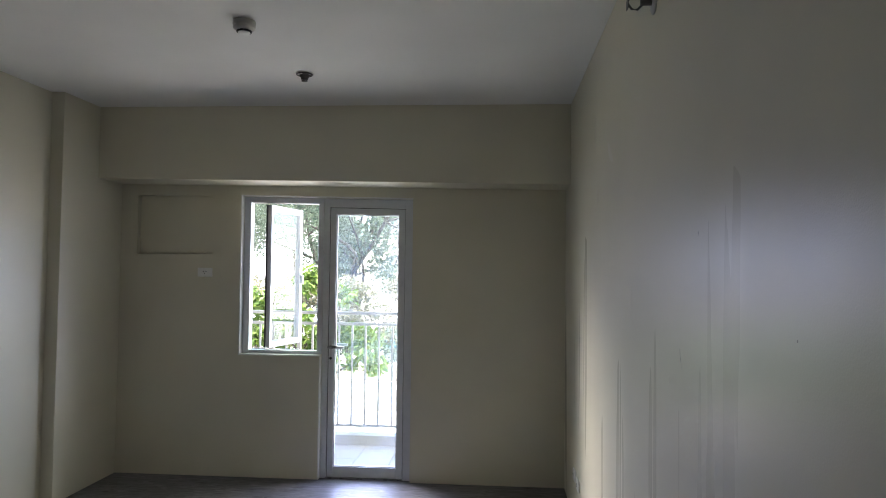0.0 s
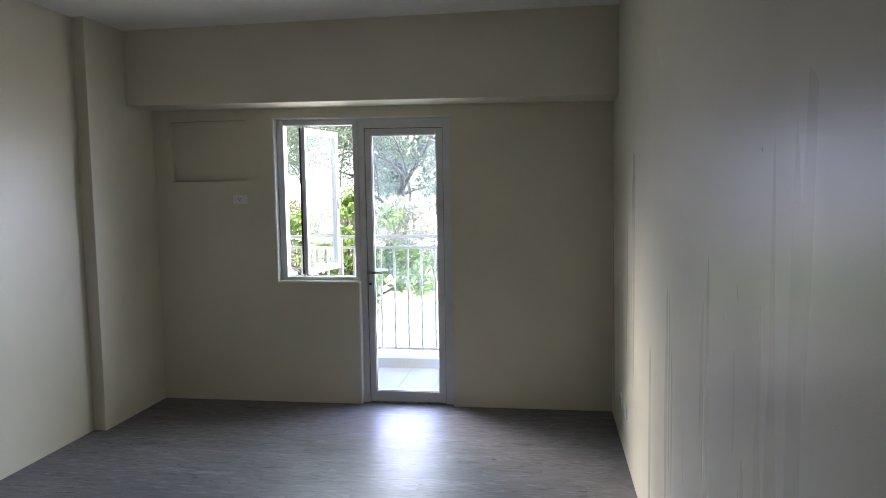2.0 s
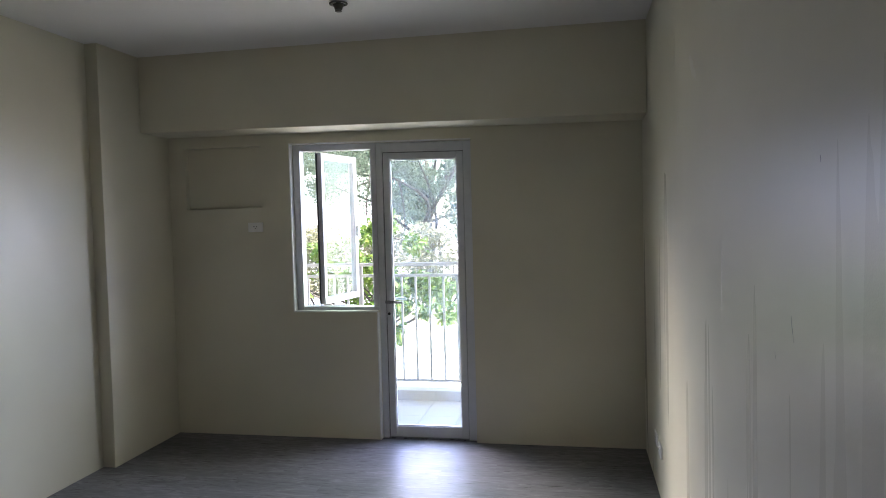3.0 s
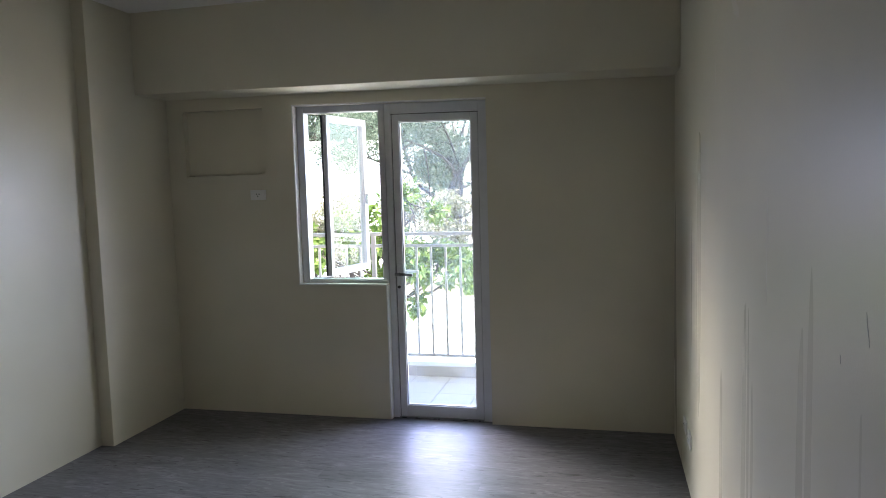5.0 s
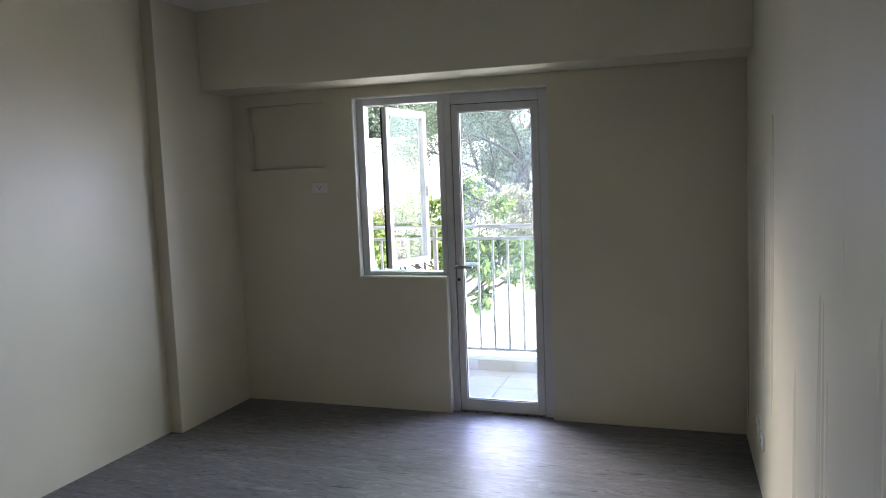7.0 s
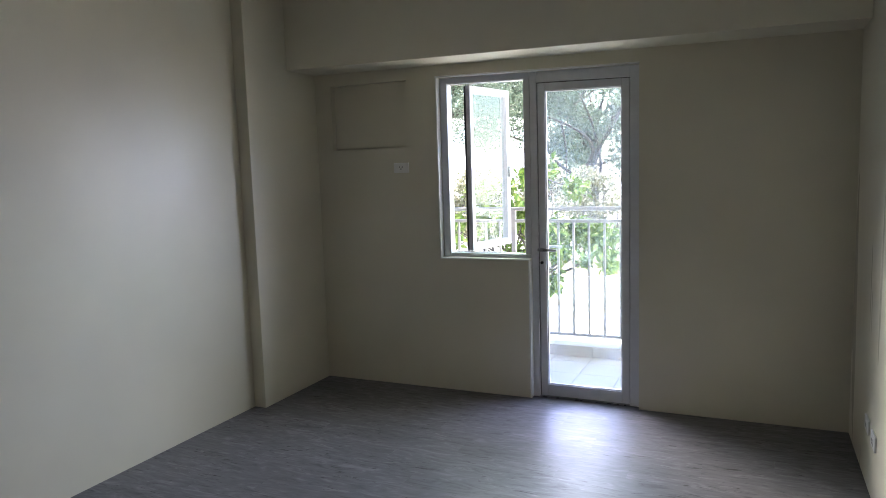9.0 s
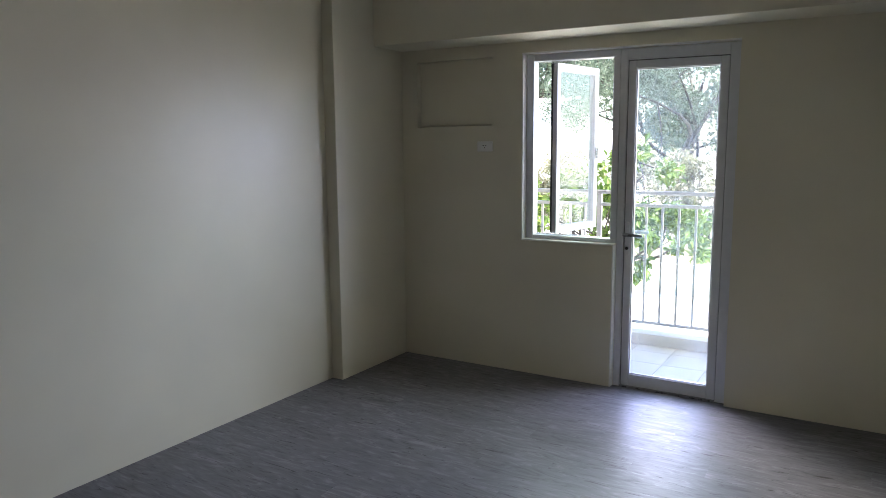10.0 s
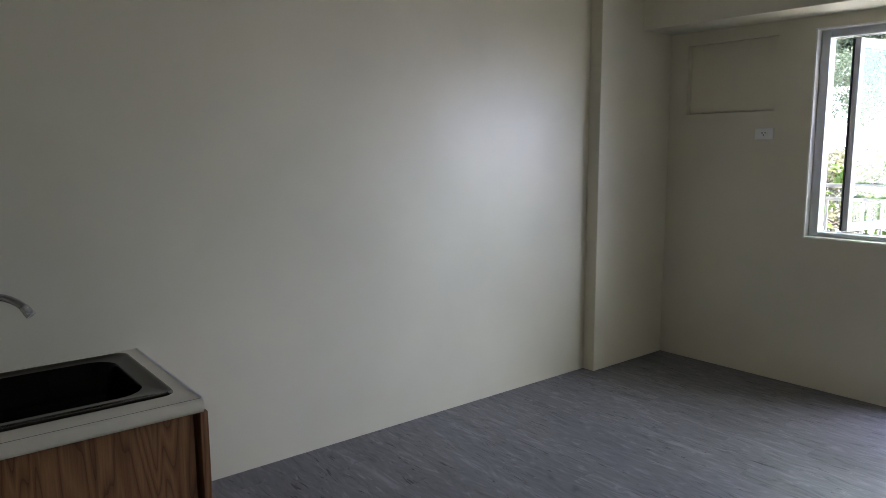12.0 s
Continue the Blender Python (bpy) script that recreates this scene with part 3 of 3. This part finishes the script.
# one board with a cut-out for the sink
hole = rounded(RX0 + 0.02, RX1 - 0.02, RY0 + 0.02, RY1 - 0.02, 0.05, 0, 4)
inner = [(x, y) for x, y, _ in hole]
def outer_for(x, y):
    cx, cy = (RX0 + RX1) / 2, (RY0 + RY1) / 2
    hx, hy = (RX1 - RX0) / 2, (RY1 - RY0) / 2
    u, v = (x - cx) / hx, (y - cy) / hy
    k = 1 / max(abs(u), abs(v))
    u, v = u * k, v * k
    ox = cx + u * ((CX1 - 0.020 - cx) if u > 0 else (cx - CX0))
    oy = cy + v * ((CY1 - cy) if v > 0 else (cy - CY0))
    return ox, oy
prof_top = [[(x, y, CZ - 0.046) for x, y in inner], [(x, y, CZ) for x, y in inner]]
o = [outer_for(x, y) for x, y in inner]
for cx_, cy_ in ((CX1 - 0.020, CY1), (CX0, CY1), (CX0, CY0), (CX1 - 0.020, CY0)):
    near_ = min(range(len(o)), key=lambda i: (o[i][0] - cx_) ** 2 + (o[i][1] - cy_) ** 2)
    o[near_] = (cx_, cy_)
def nose(dx, z):
    return [(x + (dx if x > CX1 - 0.0205 else 0), y, z) for x, y in o]
loops = prof_top + [nose(0.0, CZ), nose(0.008, CZ - 0.0015), nose(0.014, CZ - 0.006), nose(0.018, CZ - 0.013), nose(0.020, CZ - 0.022), nose(0.0195, CZ - 0.031), nose(0.016, CZ - 0.039), nose(0.009, CZ - 0.0445), nose(0.0, CZ - 0.046), [(x, y, CZ - 0.046) for x, y in inner]]
under("board", loft(loops, False), m_laminate, top)
# window light caught by the rounded end edge, drawn as a thin white strip
under("edge_highlight", box((CX0, CY1 - 0.005, CZ - 0.004), (CX1 - 0.018, CY1 + 0.004, CZ + 0.0030), 0.0022, 3), m_sash, top, "white strip standing in for the highlight on the end edge")
under("seam", box((CX1 - 0.0225, CY0 + 0.002, CZ - 0.0006), (CX1 - 0.020, CY1 - 0.001, CZ + 0.0005)), m_iron, top)

sink = thing("kitchen_sink", "stainless steel kitchen sink let into the countertop", "sink", (0.26, -4.05, CZ))
z = CZ + 0.002
BX0, BX1, BY0, BY1 = RX0 + 0.055, RX1 - 0.080, RY0 + 0.06, RY1 - 0.066
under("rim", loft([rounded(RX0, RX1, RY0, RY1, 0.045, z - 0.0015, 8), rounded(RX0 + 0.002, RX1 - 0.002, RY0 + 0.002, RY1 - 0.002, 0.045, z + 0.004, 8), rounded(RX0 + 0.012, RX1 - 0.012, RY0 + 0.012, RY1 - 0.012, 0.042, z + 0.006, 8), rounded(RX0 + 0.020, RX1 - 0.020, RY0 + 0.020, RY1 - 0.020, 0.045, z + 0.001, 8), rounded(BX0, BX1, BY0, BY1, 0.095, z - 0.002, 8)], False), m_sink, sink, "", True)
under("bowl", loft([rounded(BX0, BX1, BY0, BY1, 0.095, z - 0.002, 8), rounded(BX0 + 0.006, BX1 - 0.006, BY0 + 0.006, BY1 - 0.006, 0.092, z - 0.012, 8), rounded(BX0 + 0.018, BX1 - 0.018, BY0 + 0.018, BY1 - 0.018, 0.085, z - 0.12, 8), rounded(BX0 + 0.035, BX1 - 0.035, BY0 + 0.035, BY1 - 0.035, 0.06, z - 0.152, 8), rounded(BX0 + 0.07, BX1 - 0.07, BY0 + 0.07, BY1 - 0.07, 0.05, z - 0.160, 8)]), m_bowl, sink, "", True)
drain = lathe([(0.0, 0.001), (0.012, 0.0015), (0.030, 0.001), (0.040, 0.004), (0.044, 0.003), (0.045, 0)], 28)
bmesh.ops.translate(drain, vec=((BX0 + BX1) / 2, (BY0 + BY1) / 2, z - 0.160), verts=drain.verts)
under("drain", drain, m_chrome, sink, "", True)
clip = lathe([(0, 0.007), (0.006, 0.006), (0.009, 0.0)], 14)
bmesh.ops.translate(clip, vec=(RX1 - 0.016, RY1 - 0.016, z + 0.002), verts=clip.verts)
under("rim_corner", clip, m_chrome, sink, "", True)

tap = thing("kitchen_tap", "chrome gooseneck tap standing behind the sink bowl", "tap", (0.012, -4.21, CZ + 0.004))
part("tap_base", lathe([(0, 0), (0.027, 0), (0.027, 0.006), (0.020, 0.012), (0.018, 0.05), (0.014, 0.055), (0, 0.055)], 28), m_chrome, tap, "", True)
tip = Vector((0.188, 0.190, 0.240))
flat = Vector((tip.x, tip.y, 0))
pts = [(0, 0, 0.05), (0, 0, 0.12), (0, 0, 0.19)]
for i in range(0, 15):
    a = radians(180 - 10.57 * i)
    r = flat.length * 0.493
    p = flat.normalized() * (r + r * math.cos(a))
    pts.append((p.x, p.y, 0.228 + 0.085 * math.sin(a)))
neck = tube(pts, 0.0128, 16)
part("spout", neck, m_chrome, tap, "", True)
aim = flat.normalized() * 0.64 - Vector((0, 0, 0.77))
nz = tube([Vector(pts[-1]) + aim * k for k in (-0.010, -0.008, 0.008, 0.010, 0.030)], [0.0135, 0.0155, 0.0155, 0.0165, 0.0165], 20)
part("nozzle", nz, m_steel, tap, "brushed metal nozzle")
knob = tube([(0, -0.018, 0.036), (0, -0.048, 0.040), (0, -0.085, 0.052)], [0.009, 0.007, 0.006], 12)
part("lever", knob, m_chrome, tap, "", True)

# ---- balcony ----
BZ, KY = -0.03, 1.205
bal = structure("balcony_floor", box((-1.0, 0.16, -0.25), (4.2, 1.36, BZ - 0.008)), m_grout, "pale tiled balcony floor", "floor")
kerb = structure("kerb", box((-1.0, KY + 0.008, BZ - 0.008), (4.2, 1.36, 0.062), 0.003), m_tile, "low pale tiled kerb under the balcony railing", "kerb")
facade = structure("facade", wall_grid([-6.0, 0.975, 1.612, 2.313, 9.0], [-1.95, -0.01, 0.941, 2.166, 6.2], {(1, 2): None, (2, 1): None, (2, 2): None}, 0.14), m_facade, "pale painted outer wall of the apartment block", "wall")
facade.location.y = 0.1605
facade.scale.y = 0.12

for name_, x0_ in (("partition_west", -0.30), ("partition_east", 3.55)):
    structure(name_, box((x0_, 0.18, BZ), (x0_ + 0.12, 1.36, 2.66), 0.004), m_facade, "plain painted partition closing the end of the balcony", "wall")
# out of view; added to keep sun and sky off the railing and tiles
structure("balcony_shade_slab", box((-1.0, 0.18, 2.66), (4.2, 1.36, 2.80), 0.004), m_facade, "unseen slab added over the balcony to shade it", "ceiling")

RY = 1.285
fence = thing("balcony_railing", "white painted steel balcony railing with upright bars", "railing", (1.6, RY, 0.062))
under("top_rail", box((-0.18, RY - 0.022, 1.178), (3.55, RY + 0.022, 1.208), 0.006, 3), m_rail, fence)
under("middle_rail", box((-0.18, RY - 0.014, 1.078), (3.55, RY + 0.014, 1.104), 0.003), m_rail, fence)
under("bottom_rail", box((-0.18, RY - 0.014, 0.124), (3.55, RY + 0.014, 0.148), 0.003), m_rail, fence)
one = None
x = 1.466 - 12 * 0.128
while x < 3.5:
    if one is None:
        one = under("baluster", box((x - 0.009, RY - 0.009, 0.148), (x + 0.009, RY + 0.009, 1.078), 0.002, 1), m_rail, fence)
        base_x = x
    else:
        b = new("baluster", one.data)
        b.parent = fence
        b.location.x = x - base_x
    x += 0.128
for x in (1.08, 2.56):
    under("post", box((x - 0.018, RY - 0.018, 0.062), (x + 0.018, RY + 0.018, 1.178), 0.003), m_rail, fence)

# ---- outdoors ----
GZ = -1.90
ground = structure("ground", box((-400, 0.18, GZ - 0.5), (400, 900, GZ)), m_concrete, "pale sunlit concrete yard", "ground")
structure("boundary_wall", box((-30, 12.4, GZ), (30, 12.6, -0.78), 0.01), m_tan, "low tan rendered boundary wall of the yard", "wall")
structure("plinth", box((-30, 12.3, GZ), (30, 12.399, -1.16), 0.01), m_white_wall, "whitewashed lower part of the boundary wall", "plinth")
structure("coping", box((-30, 12.36, -0.78), (30, 12.64, -0.72), 0.008), m_roof, "grey coping along the boundary wall", "coping")

rng = np.random.default_rng(7)


def leaves(name, centres, radii, count, size, mat, parent, flat_=0.8):
    """Many small pointed leaves, spread through the outer parts of clumps."""
    c = np.asarray(centres, float)
    r = np.asarray(radii, float)
    pick = rng.choice(len(c), count, p=r ** 2 / (r ** 2).sum())
    d = rng.normal(size=(count, 3))
    d /= np.linalg.norm(d, axis=1)[:, None]
    p = c[pick] + d * (r[pick] * rng.uniform(0.25, 1.08, count) ** 0.6)[:, None] * np.array([1, 1, flat_])
    a = rng.normal(size=(count, 3)) + np.array([0, 0, -0.35])
    a /= np.linalg.norm(a, axis=1)[:, None]
    n = rng.normal(size=(count, 3)) * 0.8 + np.array([0, 0, 1.0]) + d * 0.5
    s = np.cross(a, n)
    s /= np.linalg.norm(s, axis=1)[:, None] + 1e-9
    up = np.cross(s, a)
    L = size * rng.uniform(0.6, 1.25, count)[:, None]
    wd = L * 0.27
    v = np.stack([p, p + a * L * 0.45 + s * wd + up * L * 0.06, p + a * L - up * L * 0.10, p + a * L * 0.45 - s * wd + up * L * 0.06], 1).reshape(-1, 3)
    f = [(4 * i, 4 * i + 1, 4 * i + 2, 4 * i + 3) for i in range(count)]
    me = bpy.data.meshes.new(name)
    me.from_pydata(v.tolist(), [], f)
    me.materials.append(mat)
    ob = new(name, me)
    ob.parent = parent
    return ob


def limb(bm, a, b, r0, r1, bend=0.15, seg=9):
    a, b = Vector(a), Vector(b)
    side_ = Vector(rng.normal(size=3)) * (b - a).length * bend
    pts_, rad = [], []
    for i in range(7):
        t = i / 6
        pts_.append(a.lerp(b, t) + side_ * math.sin(math.pi * t) * 0.6)
        rad.append(r0 + (r1 - r0) * t)
    tube(pts_, rad, seg, bm)
    return pts_


def broad_tree(name, label, at, trunk_top, tips, clump_r, count, size, mat, r0, forks=4):
    ob = thing(name, label, "tree", at)
    o_ = Vector(at)
    bm = bmesh.new()
    tt = Vector(trunk_top) - o_
    limb(bm, (0, 0, 0), tt, r0, r0 * 0.6, 0.04)
    cs, rs = [], []
    mains = []
    for n_, tip_ in enumerate(tips):
        e = Vector(tip_) - o_
        if n_ < forks or not mains:
            ps = limb(bm, tt * (1 - 0.13 * (n_ % 3)), e, r0 * 0.34, r0 * 0.08, 0.22)
            mains.append(ps)
        else:
            near_limb = min(mains, key=lambda m_: (m_[3] - e).length)
            ps = limb(bm, near_limb[2 + n_ % 2], e, r0 * 0.20, r0 * 0.05, 0.24)
        for p in ps[4:6]:
            q = p + Vector(rng.normal(size=3)) * clump_r * 0.9
            limb(bm, p, q, r0 * 0.16, r0 * 0.04, 0.12, 6)
            cs.append(q)
            rs.append(clump_r * rng.uniform(0.45, 0.85))
        cs.append(e)
        rs.append(clump_r * rng.uniform(0.8, 1.1))
    part("trunk", bm, m_bark, ob, "", True)
    tagged(leaves("crown", cs, rs, count, size, mat, ob), kind="stuff")
    return ob


broad_tree("young_tree", "young broad-leaved tree with bright green leaves before the balcony", (-1.0, 7.2, GZ), (-0.95, 7.2, -0.5),
           [(0.50, 6.9, 0.20), (0.36, 7.1, 0.52), (0.62, 7.0, 0.45), (0.72, 6.9, 0.34), (0.10, 7.0, 0.45), (-0.42, 7.3, 1.50), (-0.55, 7.1, 1.35), (-0.95, 7.0, 0.55), (-1.5, 7.2, 1.05), (-1.1, 7.4, 1.15), (-2.1, 7.1, 0.55), (-1.9, 7.2, -0.3), (-0.2, 6.8, 0.50), (-1.2, 6.9, -0.4), (-2.6, 7.3, 0.75), (-3.1, 7.2, 0.2)],
           0.27, 4700, 0.15, m_leaf_near, 0.11)
broad_tree("spreading_tree", "large old tree with dark forked limbs and a wide canopy", (-0.35, 14.0, GZ), (-1.05, 14.0, 1.55),
           [(-3.4, 13.8, 3.3), (-2.5, 14.2, 4.3), (-1.5, 13.6, 4.0), (0.2, 14.0, 4.3), (1.4, 14.3, 3.2), (-4.4, 14.6, 2.9), (0.7, 14.4, 2.7), (-2.4, 13.4, 2.8), (-0.5, 13.2, 4.6)],
           0.95, 30000, 0.085, m_leaf_far, 0.19)


def shrub_row(name, label, xs_, y, z0, z1, r, count, size, mat):
    for i, x_ in enumerate(xs_):
        ob = thing(name, label, "shrub", (x_, y, GZ), "shrubs behind the yard")
        cs, rs = [], []
        bm = bmesh.new()
        for k in range(9):
            e = Vector((rng.uniform(-1.1, 1.1), rng.uniform(-0.6, 0.6), rng.uniform(z0, z1) - GZ))
            limb(bm, (rng.uniform(-0.2, 0.2), 0, 0), e, 0.05, 0.015, 0.08, 6)
            cs.append(e)
            rs.append(r * rng.uniform(0.6, 1.1))
        part("stems", bm, m_bark, ob, "", True)
        tagged(leaves("foliage", cs, rs, count, size, mat, ob), kind="stuff")


shrub_row("shrub", "tall pale-leaved shrub behind the boundary wall", [-6.6, -5.0, -3.4, -1.9, -0.6], 13.1, -0.4, 1.25, 0.52, 5000, 0.10, m_leaf_pale)


def background_tree(at, height, spread, count):
    ob = thing("background_tree", "dense green tree far behind the yard", "tree", at, "far trees")
    bm = bmesh.new()
    limb(bm, (0, 0, 0), (0, 0, height * 0.6), 0.3, 0.15, 0.03)
    cs, rs = [], []
    for k in range(26):
        a = rng.uniform(0, 6.28)
        q = spread * math.sqrt(rng.uniform(0.02, 1))
        e = Vector((q * math.cos(a), q * math.sin(a) * 0.6, height * rng.uniform(0.35, 1.0)))
        limb(bm, (0, 0, height * rng.uniform(0.3, 0.55)), e, 0.10, 0.03, 0.08, 6)
        cs.append(e)
        rs.append(spread * rng.uniform(0.22, 0.40))
    part("trunk", bm, m_bark, ob, "", True)
    tagged(leaves("crown", cs, rs, count, 0.34, m_leaf_far, ob), kind="stuff")


for at, h, s, n in (((-17.5, 31, GZ), 13, 5.5, 9000), ((-12.0, 30, GZ), 11.0, 4.5, 9000), ((-7.5, 29, GZ), 11.5, 4.5, 9000), ((-5.2, 34, GZ), 9.5, 3.2, 6000), ((-22.5, 33, GZ), 13, 5.5, 7000)):
    background_tree(at, h, s, n)

# white building beyond the yard
house = thing("white_building", "plain white rendered building behind the trees", "building", (-11.0, 19.0, GZ))
HX0, HX1, HT = -19.0, -5.0, 3.15
bx = [HX0, -14.5, -13.0, -10.4, -8.9, HX1]
bm = wall_grid(bx, [GZ, -1.0, 0.3, 3.15], {(1, 1): 0.12, (3, 1): 0.12}, 6.0)
bmesh.ops.translate(bm, vec=(0, 18.5, 0), verts=bm.verts)
under("wall", bm, m_white_wall, house)
under("roof", box((HX0 - 0.15, 18.3, HT), (HX1 + 0.15, 24.7, HT + 0.12), 0.02), m_white_wall, house)
for a, b in ((-14.5, -13.0), (-10.4, -8.9)):
    wf = under("window", box((a + 0.02, 18.56, -0.98), (b - 0.02, 18.61, 0.28), 0.005), m_sash, house)
    under("pane", box((a + 0.08, 18.545, -0.92), (b - 0.08, 18.555, 0.22)), m_roof, house)
under("canopy", box((-13.5, 17.4, 1.42), (-5.0, 18.5, 1.50), 0.01), m_roof, house, "thin grey canopy slab")

shed = thing("garden_shed", "low shed with a pale blue roof beyond the boundary wall", "shed", (0.6, 14.0, GZ))
under("wall", box((-0.1, 13.5, GZ), (1.3, 14.6, -0.42), 0.01), m_white_wall, shed)
rf = box((-0.2, 13.4, -0.42), (1.4, 14.7, -0.36), 0.01)
for v in rf.verts:
    v.co.z += (v.co.y - 13.4) * 0.26
under("roof", rf, m_blue, shed)

# ---- floor planks ----
PL, PW = 0.914, 0.152
fl = bpy.data.objects["floor"]
plank_mesh = None
row, y = 0, 0.05
while y > BACK:
    y0 = max(y - PW, BACK)
    x = WEST - 0.05 - (row * 0.37 % 1.0) * PL
    while x < W:
        a, b = max(x, WEST - 0.04), min(x + PL, W + 0.04)
        if b - a > 0.02:
            if plank_mesh is None or b - a < PL - 0.001 or y - y0 < PW - 0.001:
                pm = mesh_of("plank", box((-(b - a) / 2 + 0.0001, -(y - y0) / 2 + 0.0001, -0.004), ((b - a) / 2 - 0.0001, (y - y0) / 2 - 0.0001, 0.0), 0.0002, 1), m_floor)
                if plank_mesh is None and b - a > PL - 0.001 and y - y0 > PW - 0.001:
                    plank_mesh = pm
            else:
                pm = plank_mesh
            ob = new("plank", pm)
            ob.parent = fl
            ob.location = ((a + b) / 2, (y + y0) / 2, 0.0)
        x += PL
    y -= PW
    row += 1

# ---- balcony tiles ----
TS = 0.303
tile_mesh = mesh_of("tile", box((-TS / 2 + 0.0015, -TS / 2 + 0.0015, -0.008), (TS / 2 - 0.0015, TS / 2 - 0.0015, 0.0), 0.001, 1), m_tile)
for i in range(-9, 9):
    for j in range(4):
        ob = new("tile", tile_mesh)
        ob.parent = bal
        ob.location = (1.762 + (i + 0.5) * TS, 0.735 + (j - 1.5) * TS, BZ)
face_mesh = mesh_of("tile", box((-TS / 2 + 0.0015, 0.0, BZ), (TS / 2 - 0.0015, 0.008, 0.060), 0.001, 1), m_tile)
for i in range(-9, 8):
    ob = new("tile", face_mesh)
    ob.parent = kerb
    ob.location = (1.762 + (i + 0.5) * TS, KY, 0)
